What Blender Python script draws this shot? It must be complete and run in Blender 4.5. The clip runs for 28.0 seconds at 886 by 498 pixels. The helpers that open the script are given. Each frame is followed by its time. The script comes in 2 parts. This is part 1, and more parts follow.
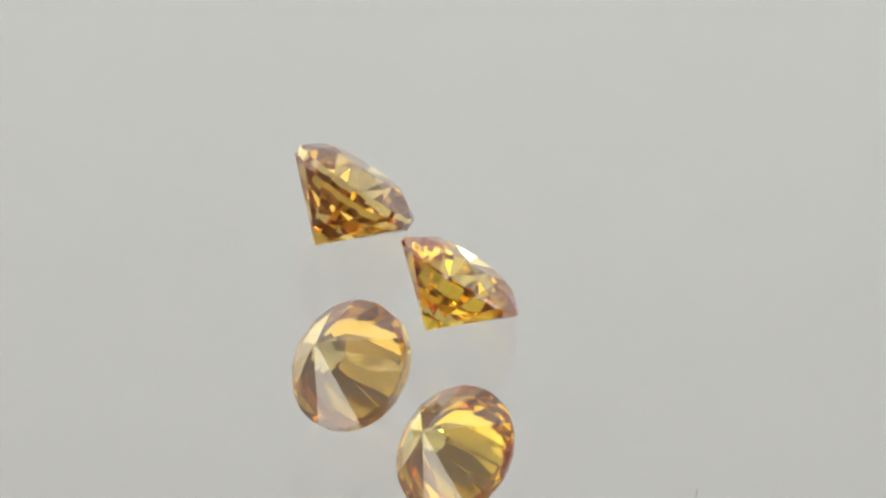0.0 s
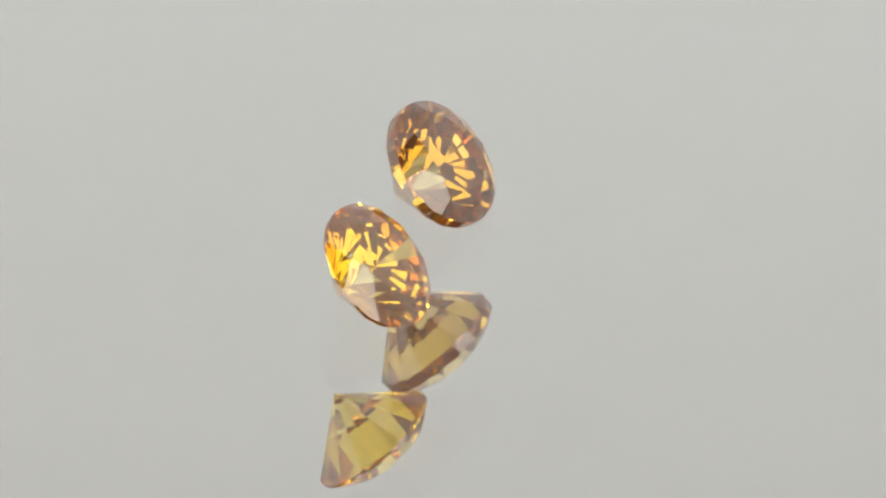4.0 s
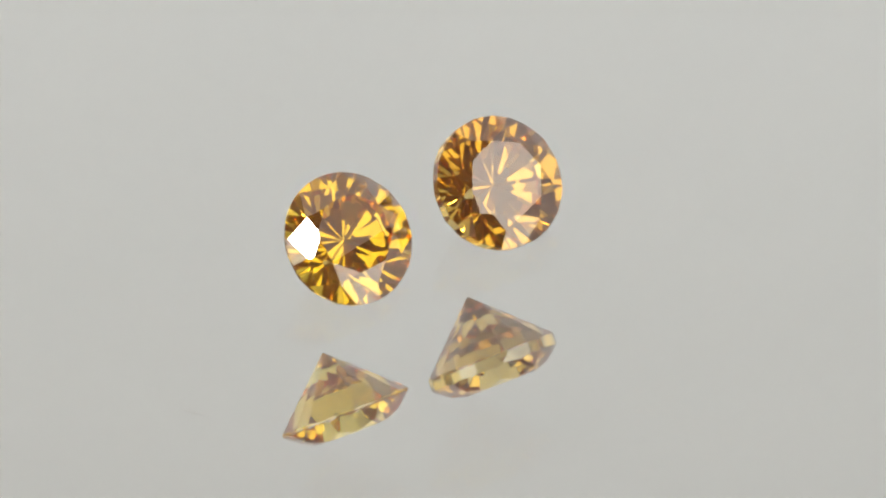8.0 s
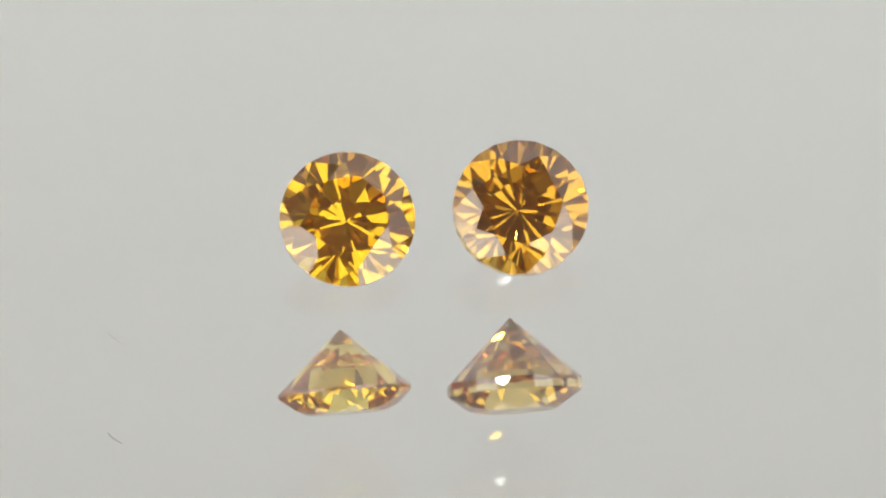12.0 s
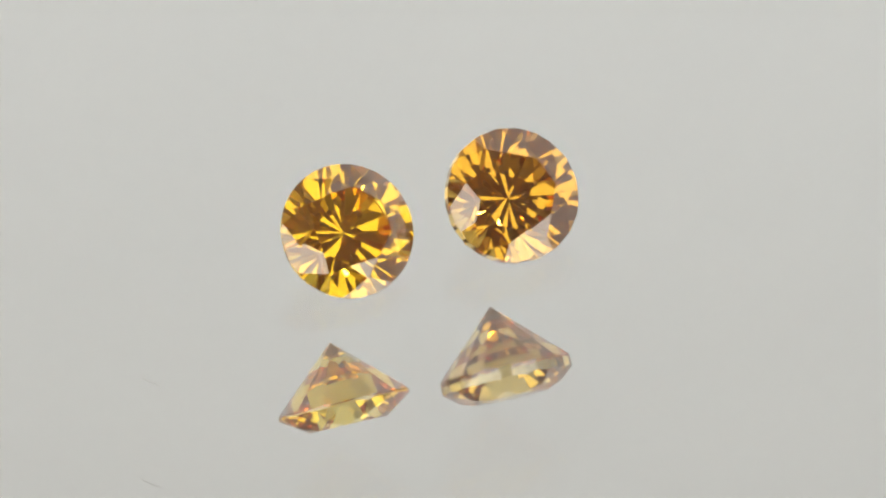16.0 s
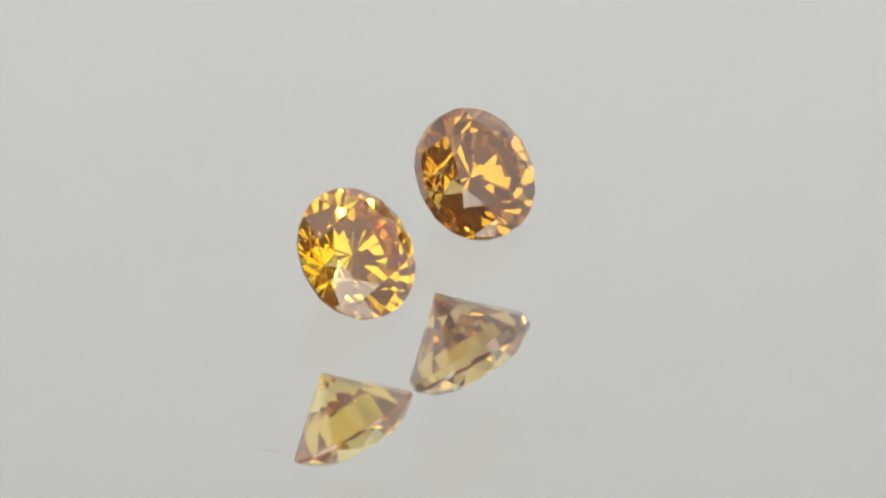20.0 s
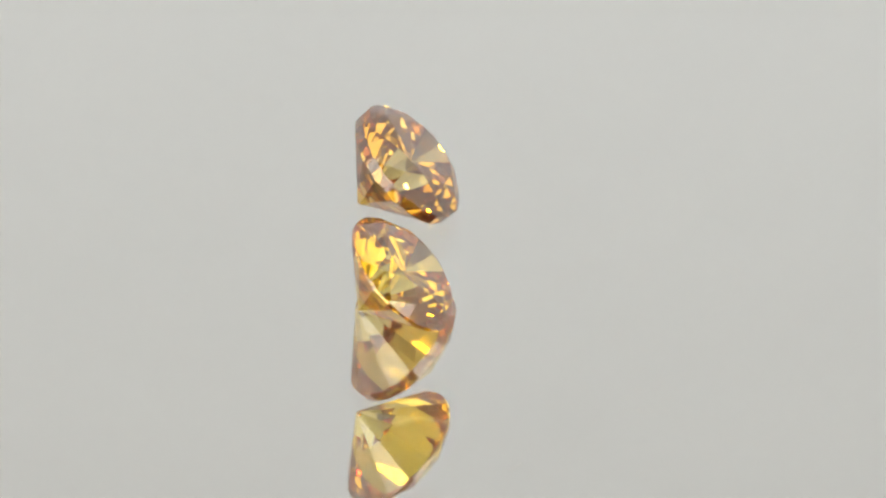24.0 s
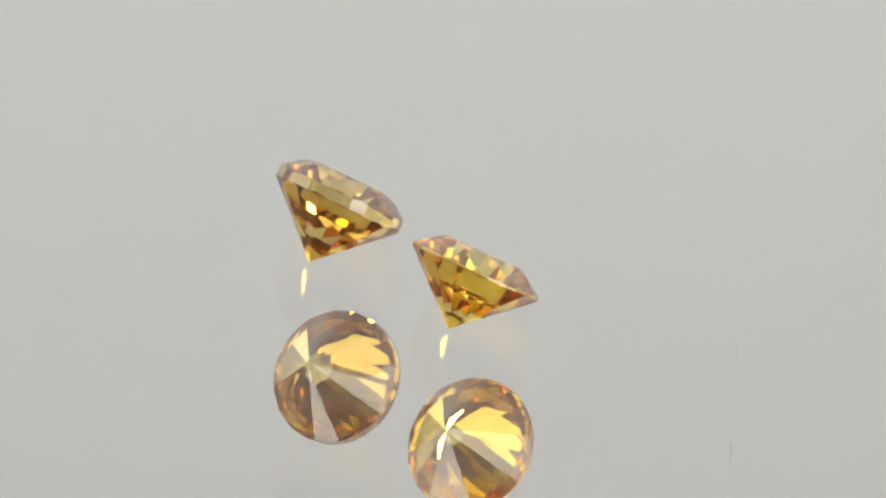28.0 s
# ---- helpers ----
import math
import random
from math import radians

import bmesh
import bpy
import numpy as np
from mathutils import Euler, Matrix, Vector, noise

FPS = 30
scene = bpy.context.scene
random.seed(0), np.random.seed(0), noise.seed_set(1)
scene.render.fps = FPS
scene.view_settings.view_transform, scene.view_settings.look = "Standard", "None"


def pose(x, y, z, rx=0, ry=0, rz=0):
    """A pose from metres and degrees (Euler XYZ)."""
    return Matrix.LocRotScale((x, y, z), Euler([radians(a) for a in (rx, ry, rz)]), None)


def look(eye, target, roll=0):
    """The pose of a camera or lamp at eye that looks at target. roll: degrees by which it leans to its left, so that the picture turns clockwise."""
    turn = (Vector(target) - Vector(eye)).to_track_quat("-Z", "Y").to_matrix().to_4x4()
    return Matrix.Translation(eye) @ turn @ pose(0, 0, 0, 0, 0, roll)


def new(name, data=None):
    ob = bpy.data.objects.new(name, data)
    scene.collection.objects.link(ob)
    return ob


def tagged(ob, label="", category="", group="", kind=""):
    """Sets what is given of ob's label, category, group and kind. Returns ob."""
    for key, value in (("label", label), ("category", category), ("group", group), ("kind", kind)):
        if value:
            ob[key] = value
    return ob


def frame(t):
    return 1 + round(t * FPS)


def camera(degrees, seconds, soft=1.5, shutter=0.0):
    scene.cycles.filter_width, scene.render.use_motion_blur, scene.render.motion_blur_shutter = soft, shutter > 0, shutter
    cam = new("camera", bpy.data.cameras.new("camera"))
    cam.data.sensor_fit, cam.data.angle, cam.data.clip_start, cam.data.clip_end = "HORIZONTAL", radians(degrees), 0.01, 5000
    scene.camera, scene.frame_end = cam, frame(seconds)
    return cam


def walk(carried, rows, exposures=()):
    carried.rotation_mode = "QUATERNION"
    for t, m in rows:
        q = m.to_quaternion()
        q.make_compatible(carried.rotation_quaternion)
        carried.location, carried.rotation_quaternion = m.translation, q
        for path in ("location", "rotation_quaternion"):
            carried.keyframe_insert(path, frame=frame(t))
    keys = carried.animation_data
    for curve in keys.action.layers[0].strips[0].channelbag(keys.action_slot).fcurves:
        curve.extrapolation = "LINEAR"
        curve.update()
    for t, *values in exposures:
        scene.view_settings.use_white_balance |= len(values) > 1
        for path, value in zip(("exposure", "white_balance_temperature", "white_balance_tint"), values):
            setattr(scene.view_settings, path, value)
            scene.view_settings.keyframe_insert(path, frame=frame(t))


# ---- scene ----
# The camera stands still over a small turning mirror with two loose gemstones on it.
MM = 0.001
cam = camera(5.557, 28.0, soft=2.2)
E_EL, E_D = radians(38.0), 0.28285
AIM = Vector((0.494 * MM, 0.851 * MM, 0.0))
EYE = AIM + Vector((0.0, -E_D * math.cos(E_EL), E_D * math.sin(E_EL)))
walk(cam, [(0.0, look(EYE, AIM, 1.447)), (28.0, look(EYE, AIM, 1.447))],
     [(0.0, -0.08), (10.2, -0.08), (11.0, 0.0), (25.2, 0.0), (26.0, -0.08), (28.0, -0.08)])

# ---- light ----
scene.cycles.max_bounces = 32
scene.cycles.sample_clamp_indirect = 0.0
scene.cycles.glossy_bounces = 24
scene.cycles.transmission_bounces = 24
scene.cycles.transparent_max_bounces = 64
world = bpy.data.worlds.new("world")
world.use_nodes = True
world.node_tree.nodes["Background"].inputs[0].default_value = (0.6, 0.62, 0.65, 1)
world.node_tree.nodes["Background"].inputs[1].default_value = 0.05
scene.world = world


# ---- materials ----
def material(name):
    m = bpy.data.materials.new(name)
    m.use_nodes = True
    nodes, links = m.node_tree.nodes, m.node_tree.links
    return m, nodes, links, nodes["Principled BSDF"]


def noise_into(nodes, links, scale, detail, low, high, target, colours=None):
    """Object-space noise, remapped to low..high (or two colours), into a socket."""
    co = nodes.new("ShaderNodeTexCoord")
    n = nodes.new("ShaderNodeTexNoise")
    n.inputs["Scale"].default_value, n.inputs["Detail"].default_value = scale, detail
    links.new(co.outputs["Object"], n.inputs["Vector"])
    if colours:
        r = nodes.new("ShaderNodeValToRGB")
        r.color_ramp.elements[0].position, r.color_ramp.elements[1].position = low, high
        r.color_ramp.elements[0].color, r.color_ramp.elements[1].color = colours
        links.new(n.outputs["Fac"], r.inputs["Fac"])
        links.new(r.outputs["Color"], target)
    else:
        r = nodes.new("ShaderNodeMapRange")
        r.inputs["To Min"].default_value, r.inputs["To Max"].default_value = low, high
        links.new(n.outputs["Fac"], r.inputs["Value"])
        links.new(r.outputs["Result"], target)
    return n


def gem_material():
    """The polished surface: colourless, as strongly refracting as diamond."""
    m, nodes, links, b = material("polished diamond surface")
    b.inputs["Base Color"].default_value = (1, 1, 1, 1)
    b.inputs["Transmission Weight"].default_value = 1.0
    b.inputs["IOR"].default_value = 2.417
    b.inputs["Roughness"].default_value = 0.0
    # a thin uneven haze painted over the polish to lift the dark facets
    haze = nodes.new("ShaderNodeBsdfDiffuse")
    haze.inputs["Color"].default_value = (0.80, 0.60, 0.38, 1)
    mix = nodes.new("ShaderNodeMixShader")
    noise_into(nodes, links, 900.0, 4.0, 0.015, 0.065, mix.inputs[0])
    links.new(b.outputs[0], mix.inputs[1])
    links.new(haze.outputs[0], mix.inputs[2])
    links.new(mix.outputs[0], nodes["Material Output"].inputs["Surface"])
    return m


def body_colour(name, tint):
    """The colour of the stone's body: each passage through it takes away some blue and green."""
    m, nodes, links, b = material(name)
    nodes.remove(b)
    t = nodes.new("ShaderNodeBsdfTransparent")
    t.inputs["Color"].default_value = (*tint, 1)
    links.new(t.outputs[0], nodes["Material Output"].inputs["Surface"])
    return m


POLISH = gem_material()
GEM_A = body_colour("golden yellow body", (0.990, 0.910, 0.53))
GEM_B = body_colour("orange brown body", (0.960, 0.864, 0.565))


def glass_material():
    m, nodes, links, b = material("clear float glass")
    b.inputs["Base Color"].default_value = (0.985, 0.99, 0.985, 1)
    b.inputs["Transmission Weight"].default_value = 1.0
    b.inputs["IOR"].default_value = 1.52
    b.inputs["Roughness"].default_value = 0.0
    return m


def silver_material():
    m, nodes, links, b = material("mirror silvering")
    b.inputs["Base Color"].default_value = (0.93, 0.935, 0.92, 1)
    b.inputs["Metallic"].default_value = 1.0
    b.inputs["Roughness"].default_value = 0.0
    return m


def matte(name, dark, light, scale, rough=0.9, bump=0.0):
    m, nodes, links, b = material(name)
    n = noise_into(nodes, links, scale, 5.0, 0.3, 0.7, b.inputs["Base Color"], ((*dark, 1), (*light, 1)))
    b.inputs["Roughness"].default_value = rough
    if bump:
        k = nodes.new("ShaderNodeBump")
        k.inputs["Strength"].default_value, k.inputs["Distance"].default_value = bump, 0.002
        links.new(n.outputs["Fac"], k.inputs["Height"])
        links.new(k.outputs["Normal"], b.inputs["Normal"])
    return m


def glow(name, colour, strength):
    m, nodes, links, b = material(name)
    b.inputs["Base Color"].default_value = (0.8, 0.8, 0.8, 1)
    b.inputs["Emission Color"].default_value = (*colour, 1)
    b.inputs["Emission Strength"].default_value = strength
    return m


def lit(m, colour, strength):
    """Adds glow to cloth or paper that is no lamp."""
    b = m.node_tree.nodes["Principled BSDF"]
    b.inputs["Emission Color"].default_value, b.inputs["Emission Strength"].default_value = (*colour, 1), strength


def fade_glow(m, z0, strong, z1, weak):
    """Makes the added glow weaken with height; no lamp stands behind the panel."""
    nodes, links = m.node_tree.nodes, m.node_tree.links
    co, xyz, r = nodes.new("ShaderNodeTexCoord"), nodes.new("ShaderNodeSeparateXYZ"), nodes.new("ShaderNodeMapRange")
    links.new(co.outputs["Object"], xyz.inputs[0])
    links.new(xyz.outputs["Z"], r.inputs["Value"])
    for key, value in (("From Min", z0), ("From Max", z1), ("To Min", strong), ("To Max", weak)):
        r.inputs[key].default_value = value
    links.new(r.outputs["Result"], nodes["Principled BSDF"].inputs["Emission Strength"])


GLASS, SILVER = glass_material(), silver_material()
# part of the backdrop's brightness is glow put into its material
PAPER = matte("white backdrop with added glow", (0.765, 0.77, 0.765), (0.82, 0.825, 0.82), 6.0)
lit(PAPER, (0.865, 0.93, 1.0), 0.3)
fade_glow(PAPER, 0.04, 0.49, 0.40, 0.140)
# tent sides and roof are unseen; their glow is added to brighten the stones
FABRIC = matte("left tent fabric with added glow", (0.68, 0.68, 0.66), (0.76, 0.76, 0.74), 40.0, 0.95, 0.2)
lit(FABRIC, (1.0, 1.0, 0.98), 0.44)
SIDE = matte("right tent fabric with added glow", (0.68, 0.68, 0.66), (0.76, 0.76, 0.74), 40.0, 0.95, 0.2)
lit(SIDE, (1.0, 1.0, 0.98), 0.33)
DIM = matte("roof fabric with added glow", (0.72, 0.72, 0.70), (0.78, 0.78, 0.76), 40.0, 0.95, 0.2)
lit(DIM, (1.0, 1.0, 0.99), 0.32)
GREY = matte("beige room ceiling", (0.26, 0.145, 0.08), (0.32, 0.185, 0.105), 5.0)
DARK = matte("brown room wall", (0.23, 0.098, 0.04), (0.29, 0.135, 0.06), 5.0)
# unlit upper left of the tent: the shade is put into a darker colour
SHADE = matte("tent fabric darkened for shade", (0.42, 0.375, 0.285), (0.50, 0.445, 0.35), 40.0, 0.95, 0.2)
TABLE = matte("white laminate", (0.70, 0.70, 0.68), (0.78, 0.78, 0.76), 25.0, 0.5)
LINT = matte("grey lint", (0.52, 0.52, 0.51), (0.60, 0.60, 0.59), 3000.0)
GRIME = matte("pale grime with added glow", (0.66, 0.67, 0.68), (0.74, 0.75, 0.76), 3000.0)
# glow added so the speck stays nearly as pale as the backdrop
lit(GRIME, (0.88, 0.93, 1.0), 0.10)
HOUSING = matte("black plastic", (0.02, 0.02, 0.02), (0.04, 0.04, 0.04), 60.0, 0.5)


# ---- building helpers ----
def part(name, bm, mat, parent=None, label="", bevel=0.0):
    if bevel:
        bmesh.ops.bevel(bm, geom=bm.edges[:], offset=bevel, segments=2, affect="EDGES", profile=0.6)
    me = bpy.data.meshes.new(name)
    bm.normal_update()
    bm.to_mesh(me)
    bm.free()
    if mat:
        me.materials.append(mat)
    ob = new(name, me)
    if parent:
        ob.parent = parent
    if label:
        tagged(ob, label)
    return ob


def box(x0, x1, y0, y1, z0, z1):
    bm = bmesh.new()
    bmesh.ops.create_cube(bm, size=1.0, matrix=Matrix.Translation(((x0 + x1) / 2, (y0 + y1) / 2, (z0 + z1) / 2))
                          @ Matrix.Diagonal((x1 - x0, y1 - y0, z1 - z0, 1)))
    return bm


def disc(radius, z0, z1, segments=128):
    bm = bmesh.new()
    bmesh.ops.create_cone(bm, cap_ends=True, segments=segments, radius1=radius, radius2=radius, depth=z1 - z0,
                          matrix=Matrix.Translation((0, 0, (z0 + z1) / 2)))
    return bm


# ---- the place: a small photo tent ----
def place():
    zt = -4.602 * MM
    w, y0, y1, h = 0.62, -0.66, 0.46, ROOF
    t = 0.006
    tagged(part("table_top", box(-w, w, y0, y1, zt - 0.03, zt), TABLE), "white laminate table top under the mirror", "table", kind="structure")
    tagged(part("backdrop", box(-w, w, y1, y1 + t, zt, h), PAPER), "plain white backdrop panel with added glow", "backdrop", kind="structure")
    # left wall and roof are split where the added shade begins
    split, side = 0.39, -0.22
    tagged(part("wall_left", box(-w - t, -w, y0, y1, zt, split), FABRIC), "low white fabric left tent side with added glow", "wall", kind="structure")
    tagged(part("wall_left_upper", box(-w - t, -w, y0, y1, split, h), SHADE), "upper left tent side, shade put into its colour", "wall", kind="structure")
    tagged(part("wall_right", box(w, w + t, y0, y1, zt, h), SIDE), "white fabric right tent side with added glow", "wall", kind="structure")
    tagged(part("wall_front", box(-w, w, y0 - t, y0, zt, h), DARK), "brown painted wall behind the camera", "wall", kind="structure")
    tagged(part("ceiling_back", box(side, w, 0.05, y1, h, h + t), DIM), "white fabric roof with added glow", "ceiling", kind="structure")
    tagged(part("ceiling_left", box(-w, side, 0.05, y1, h, h + t), SHADE), "left end of the tent roof, shade put into its colour", "ceiling", kind="structure")
    tagged(part("ceiling_front", box(-w, w, y0, 0.05, h, h + t), GREY), "beige room ceiling over the camera", "ceiling", kind="structure")


def lamp_panel(name, label, az, el, far, w, h, strength, colour=(1.0, 0.97, 0.92), aim=(0, 0, 0)):
    """A flat lamp hung from the roof by a rod: black housing and a glowing diffuser that faces aim."""
    a, e = radians(az), radians(el)
    eye = Vector((far * math.cos(e) * math.cos(a), far * math.cos(e) * math.sin(a), far * math.sin(e)))
    thing = new(name)
    thing.location = eye
    tagged(thing, label, "lamp")
    turn = look((0, 0, 0), Vector(aim) - eye)
    bm = box(-w / 2 - 0.006, w / 2 + 0.006, -h / 2 - 0.006, h / 2 + 0.006, 0.001, 0.02)
    bm.transform(turn)
    part("housing", bm, HOUSING, thing)
    bm = box(-w / 2, w / 2, -h / 2, h / 2, -0.001, 0.001)
    bm.transform(turn)
    part("diffuser", bm, glow(name + " diffuser", colour, strength), thing, "glowing white diffuser")
    bm = bmesh.new()
    up = ROOF - eye.z
    top = turn @ Vector((0, 0, 0.012))
    bmesh.ops.create_cone(bm, cap_ends=True, segments=16, radius1=0.004, radius2=0.004, depth=up - top.z, matrix=Matrix.Translation((top.x, top.y, (up + top.z) / 2)))
    part("rod", bm, HOUSING, thing, "thin black hanging rod")
    return thing


ROOF = 0.78
place()
lamp_panel("key_lamp", "small bright white lamp above the mirror", -125, 51, 0.50, 0.048, 0.056, 68.0, (1.0, 0.98, 0.95))
lamp_panel("softbox", "large softbox with a glowing white fabric front", -43.0, 24.6, 0.42, 0.285, 0.375, 1.68, (1.0, 0.96, 0.86))
lamp_panel("softbox", "small softbox with a glowing white fabric front", -134, 17.5, 0.42, 0.33, 0.28, 1.65, (1.0, 0.96, 0.86))


# ---- the mirror and the stones ----
def mirror_plate():
    thing = new("mirror_plate")
    tagged(thing, "round clear glass mirror turning under the stones", "mirror")
    r, d = 0.075, 4.102 * MM
    bm = disc(r, -d, 0.0)
    low = [f for f in bm.faces if f.normal.z < -0.9]
    bmesh.ops.delete(bm, geom=low, context="FACES_ONLY")
    part("glass_plate", bm, GLASS, thing, "clear thick float glass")
    part("silver_backing", disc(r, -d - 0.0005, -d), SILVER, thing, "mirror silvering under the glass")
    return thing


def brilliant(R, p, g, c, t, sides, seed, crown_turn, pavilion_turn, girdle, lean, jitter=0.0, own={}):
    """A round brilliant: a prism cut by the planes of its facets. The culet is at the origin, the table faces +z."""
    rng = random.Random(seed)
    bm = bmesh.new()
    top = p + g + c
    rp = R / math.cos(math.pi / sides)
    bmesh.ops.create_cone(bm, cap_ends=True, segments=sides, radius1=rp, radius2=rp, depth=top * 1.1,
                          matrix=Matrix.Translation((0, 0, top * 0.55)))

    def at(r, deg, z):
        a = radians(deg)
        return Vector((r * math.cos(a), r * math.sin(a), z))

    def cut(a, b, d, key=None):
        no = (b - a).cross(d - a).normalized()
        mid = (a + b + d) / 3
        if no.dot(mid - Vector((0, 0, p))) < 0:
            no = -no
        if key in own:
            az, el = radians(own[key][0]), radians(own[key][1])
            plane(mid * 0.35 if key[0] == "pavilion" else mid, Vector((math.cos(az) * math.cos(el), math.sin(az) * math.cos(el), math.sin(el))))
            return
        plane(mid, (no + Vector([rng.uniform(-jitter, jitter) for _ in range(3)])).normalized())

    def plane(mid, no):
        res = bmesh.ops.bisect_plane(bm, geom=bm.verts[:] + bm.edges[:] + bm.faces[:], dist=R * 1e-5, plane_co=mid, plane_no=no, clear_outer=True)
        rim = [e for e in res["geom_cut"] if isinstance(e, bmesh.types.BMEdge)]
        if len(rim) > 2:
            bmesh.ops.contextual_create(bm, geom=rim)

    plane(Vector((0, 0, top - t * math.tan(radians(lean)) * 0.25)), Vector((-math.sin(radians(lean)), 0, math.cos(radians(lean)))))
    for az, tilt, deep in girdle:
        a, e = radians(az), radians(tilt)
        no = Vector((math.cos(a) * math.cos(e), math.sin(a) * math.cos(e), math.sin(e)))
        plane(Vector((0, 0, p + g / 2)) + no * R * deep, no)

    c22 = math.cos(radians(22.5))
    ro = R / math.cos(radians(11.25))
    tana = c / (R - t)
    rs = t * c22 + 0.5 * (R - t * c22)
    zs = top - (rs * c22 - t) * tana
    for i in range(8):
        f = 45.0 * i + pavilion_turn
        # pavilion: two long facets that run down to the culet
        for s in (1, -1):
            cut(at(ro, f, p), at(ro, f + s * 22.5, p), Vector((0, 0, 0)), ("pavilion", i, s))
        f = 45.0 * i + crown_turn
        # crown: a bezel, a star, and two upper halves
        cut(at(t, f, top), at(R, f, p + g) + at(0.1 * R, f + 90, 0), at(R, f, p + g) - at(0.1 * R, f + 90, 0), ("bezel", i))
        cut(at(t, f, top), at(t, f + 45, top), at(rs, f + 22.5, zs))
        for s in (1, -1):
            cut(at(R, f, p + g), at(R, f + s * 22.5, p + g), at(rs, f + s * 22.5, zs))
    bmesh.ops.remove_doubles(bm, verts=bm.verts, dist=R * 2e-5)
    bmesh.ops.recalc_face_normals(bm, faces=bm.faces)
    return bm


def only(whole, keep):
    """A copy of the stone's skin with only the faces to keep."""
    bm = whole.copy()
    bm.faces.ensure_lookup_table()
    bm.faces.index_update()
    bm.normal_update()
    bmesh.ops.delete(bm, geom=[f for f in bm.faces if not keep(f)], context="FACES")
    return bm


def diamond(label, body, R, p, g, c, t, sides, seed, crown_turn, pavilion_turn, girdle=(), lean=0.0, own={}):
    thing = new("diamond")
    tagged(thing, label, "diamond", "pair of loose diamonds")
    whole = brilliant(R, p, g, c, t, sides, seed, crown_turn, pavilion_turn, girdle, lean, 0.006, own)
    whole.faces.index_update()
    whole.normal_update()
    core = whole.copy()
    k = 0.997
    mid = Vector((0, 0, p))
    for v in core.verts:
        v.co = mid + (v.co - mid) * k
    part("core", core, body, thing, "coloured inside of the stone")
    part("girdle", only(whole, lambda f: abs(f.normal.z) <= 0.15), POLISH, thing)
    for f in whole.faces:
        z = f.normal.z
        if abs(z) > 0.15:
            name = "pavilion_facet" if z < 0 else "table_facet" if z > 0.99 else "star_facet" if z > 0.9 else "bezel_facet" if z > 0.803 else "upper_girdle_facet"
            part(name, only(whole, lambda g: g.index == f.index), POLISH, thing)
    whole.free()
    return thing


mirror = mirror_plate()
# flats ground on the thick girdle: azimuth, tilt, depth
rng = random.Random(11)
B_GIRDLE = [(-16.7, -4.45, 0.9955), (-0.5, 1.0, 0.9825), (-31.0, 0.5, 0.986), (-48.8, 1.6, 0.9905)]
B_GIRDLE += [(19.5 + 17.0 * i + rng.uniform(-2.5, 2.5), rng.uniform(-2, 2), 0.9905 + rng.uniform(-0.0025, 0.0025)) for i in range(17)]
# facets ground a little off their regular place: azimuth and rise of the normal
A_OWN = {("bezel", 5): (-105.6, 57.4), ("pavilion", 6, -1): (-67.5, -48.2)}
B_OWN = {("pavilion", 6, -1): (-66.0, -46.6)}
STONE_A = diamond("golden yellow round brilliant diamond tilted on the mirror", GEM_A, 2.1 * MM, 1.933 * MM, 0.11 * MM, 0.581 * MM, 1.25 * MM, 64, 3, 27.5, 33.5, (), 0.7, A_OWN)
STONE_B = diamond("orange brown round diamond with a thick faceted girdle", GEM_B, 2.109 * MM, 2.028 * MM, 0.36 * MM, 0.535 * MM, 1.25 * MM, 64, 5, 0.0, 33.5, B_GIRDLE, 0.0, B_OWN)


def fibre(length, bend, width):
    """A short bent lint fibre lying on the glass."""
    cu = bpy.data.curves.new("lint_fibre", "CURVE")
    cu.dimensions, cu.bevel_depth, cu.bevel_resolution = "3D", width, 2
    sp = cu.splines.new("POLY")
    sp.points.add(7)
    for i, q in enumerate(sp.points):
        u = i / 7 - 0.5
        q.co = (u * length, bend * (u * u * 4 - 1), width, 1)
    cu.materials.append(LINT)
    return cu


LINT_REST = pose(-9.929 * MM, -2.47 * MM, 0, 0, 0, -55)
lint = tagged(new("lint_fibre", fibre(0.72 * MM, 0.05 * MM, 0.012 * MM)), "tiny grey lint fibre lying on the mirror", "lint")

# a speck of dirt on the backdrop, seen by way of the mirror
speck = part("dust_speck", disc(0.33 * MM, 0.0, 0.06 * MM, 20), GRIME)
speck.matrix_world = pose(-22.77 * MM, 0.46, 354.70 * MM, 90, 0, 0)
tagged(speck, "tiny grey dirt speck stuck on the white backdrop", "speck")


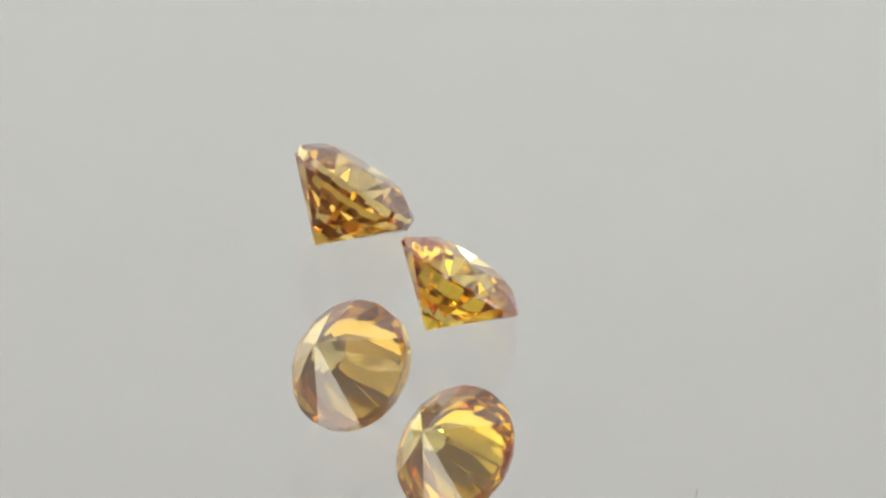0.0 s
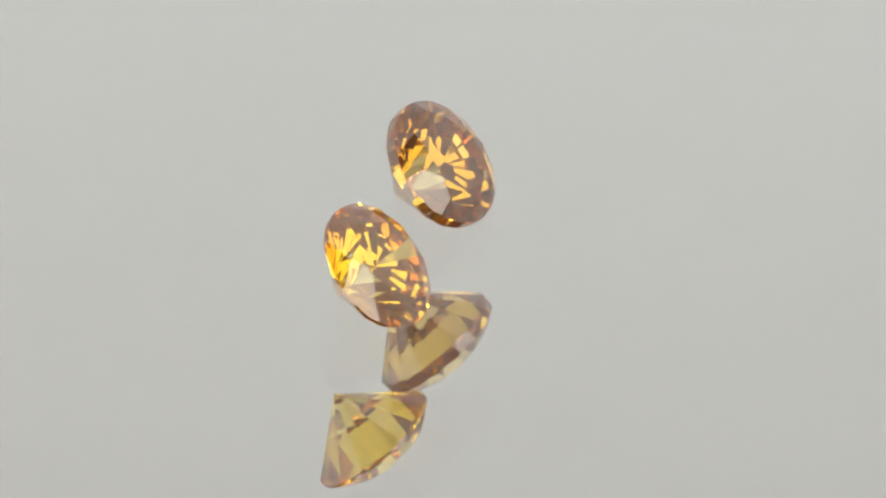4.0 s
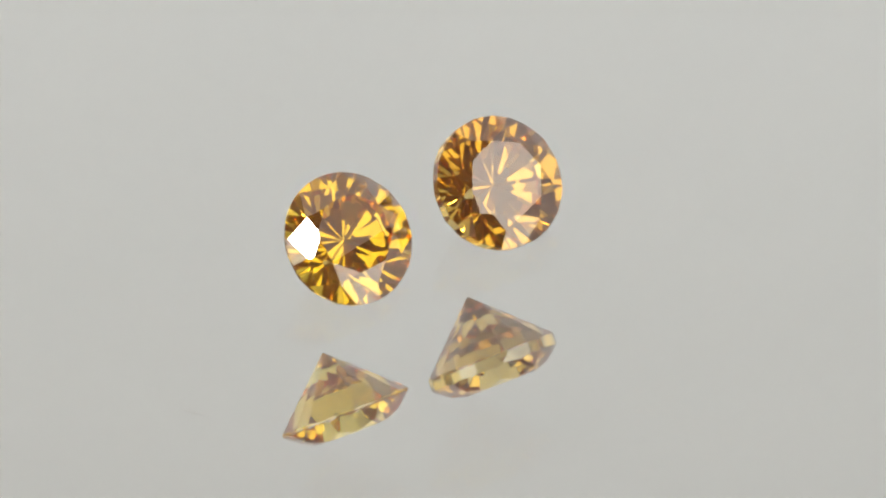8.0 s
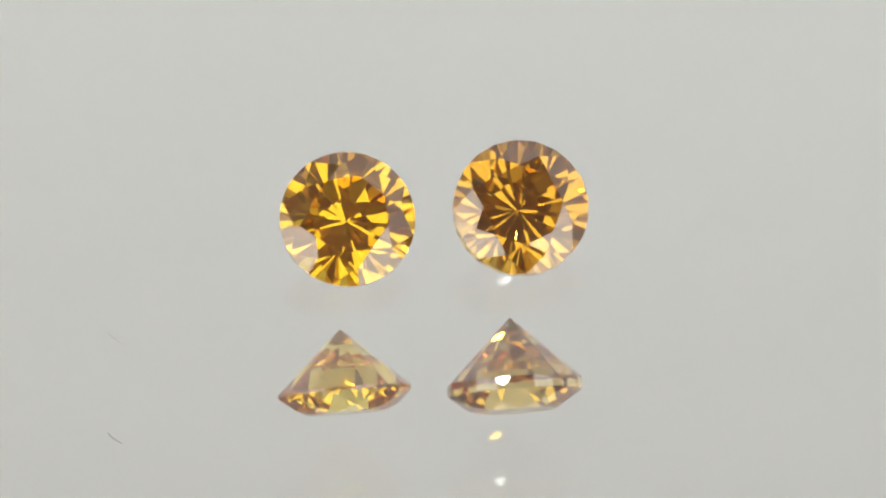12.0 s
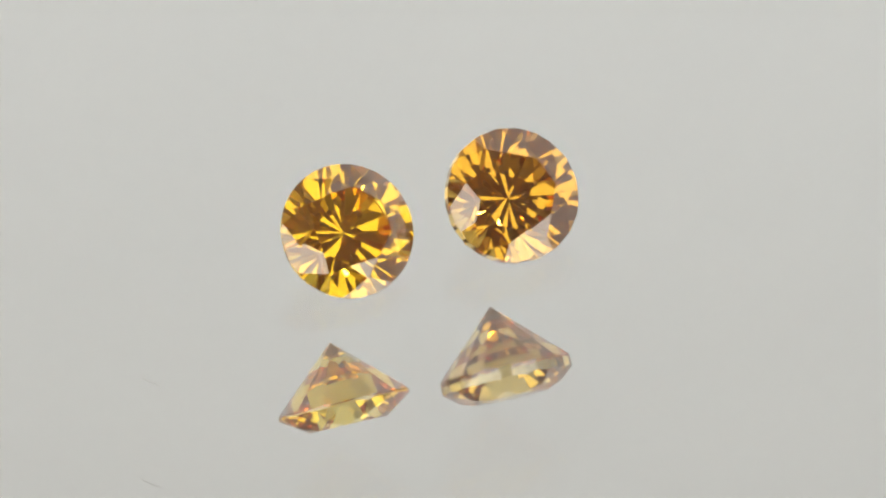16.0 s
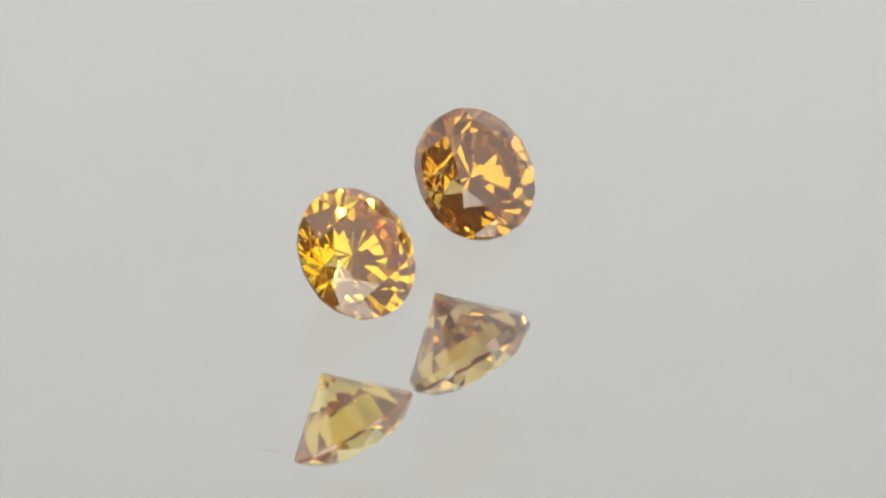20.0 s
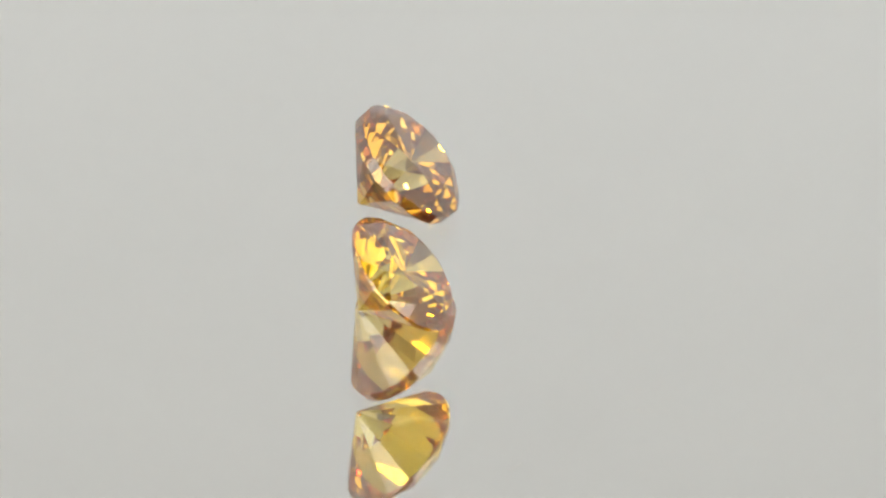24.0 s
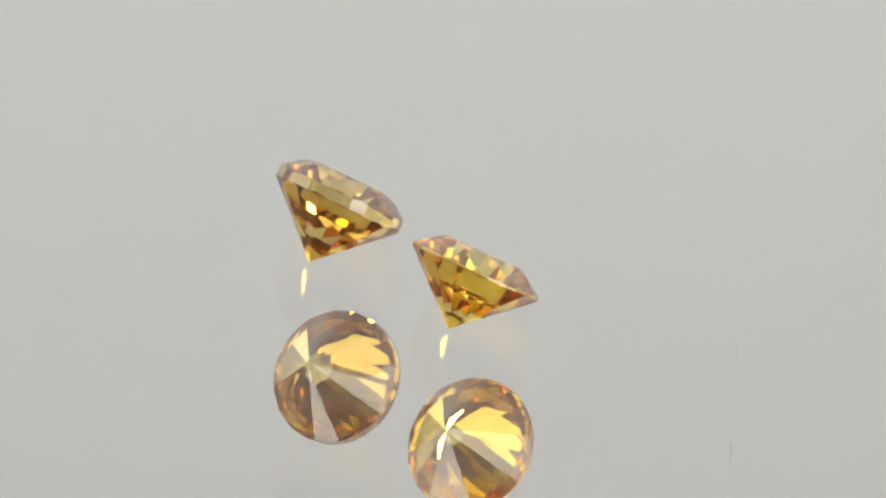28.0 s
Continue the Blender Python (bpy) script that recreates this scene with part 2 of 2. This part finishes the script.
# ---- what turns ----
TURN = [(0, 130.4, .07, -.07), (0.5, 122.0, .09, -.06), (1, 113.2, .11, -.04), (1.5, 104.6, .12, -.03), (2, 97.2, .07, .02), (2.5, 90.0, .01, .06),
        (3, 83.2, -.04, .09), (3.5, 77.3, -.04, .09), (4.5, 66.0, -.03, .08), (5.5, 55.6, -.02, .06), (6, 51.0, -.02, .06), (6.5, 46.5, -.03, .07),
        (7, 42.0, -.03, .07), (7.5, 37.8, -.03, .07), (8, 33.7, -.03, .07), (8.5, 29.6, -.03, .06), (9, 25.4, -.03, .06), (9.5, 21.4, -.02, .04),
        (10, 17.0, -.01, .01), (10.5, 12.8, 0, -.02), (11, 9.8, 0, -.05), (11.5, 8.7, -.01, -.05), (12, 8.5, -.01, -.04), (12.5, 8.5, .0, -.05),
        (13, 8.8, .02, -.06), (13.5, 9.7, .04, -.07), (14, 11.3, .06, -.08), (14.5, 13.5, .06, -.08), (15, 16.3, .05, -.07), (15.5, 19.0, .03, -.06),
        (16, 21.8, .02, -.06), (16.5, 24.6, 0, -.05), (17, 27.4, -.01, -.05), (17.5, 30.5, -.02, -.05), (18, 33.7, -.03, -.05), (18.5, 36.9, -.03, -.04),
        (19, 40.4, -.04, -.04), (19.5, 45.0, -.04, -.03), (20, 49.9, -.05, -.02), (20.5, 54.9, -.05, -.02), (21, 59.8, -.05, -.01), (21.5, 64.9, -.05, .01),
        (22.5, 75.3, -.04, .05), (23.5, 86.0, -.03, .08), (24, 91.5, -.03, .09), (24.5, 97.4, -.03, .08), (25, 103.3, -.03, .06), (25.5, 109.2, -.02, .05),
        (26, 115.3, -.02, .03), (26.5, 122.0, -.01, .01), (27, 129.3, 0, -.01), (27.5, 136.6, .01, -.03), (28, 144.1, .02, -.05)]


def rest(x, y, az, R, p):
    return pose(x * MM, y * MM, 0.004 * MM, 0, 0, az) @ pose(0, 0, 0, 0, math.degrees(math.atan2(p, R)), 0)


def motions():
    turn = [(t, pose(dx * MM, dy * MM, 0, 0, 0, a)) for t, a, dx, dy in TURN]
    for thing, m in ((mirror, Matrix.Identity(4)), (STONE_A, rest(-2.384, 2.094, -89.83, 2.1, 1.933)),
                     (STONE_B, rest(2.992, 2.094, -90.34, 2.109, 2.028)), (lint, LINT_REST)):
        walk(thing, [(t, q @ m) for t, q in turn])


motions()
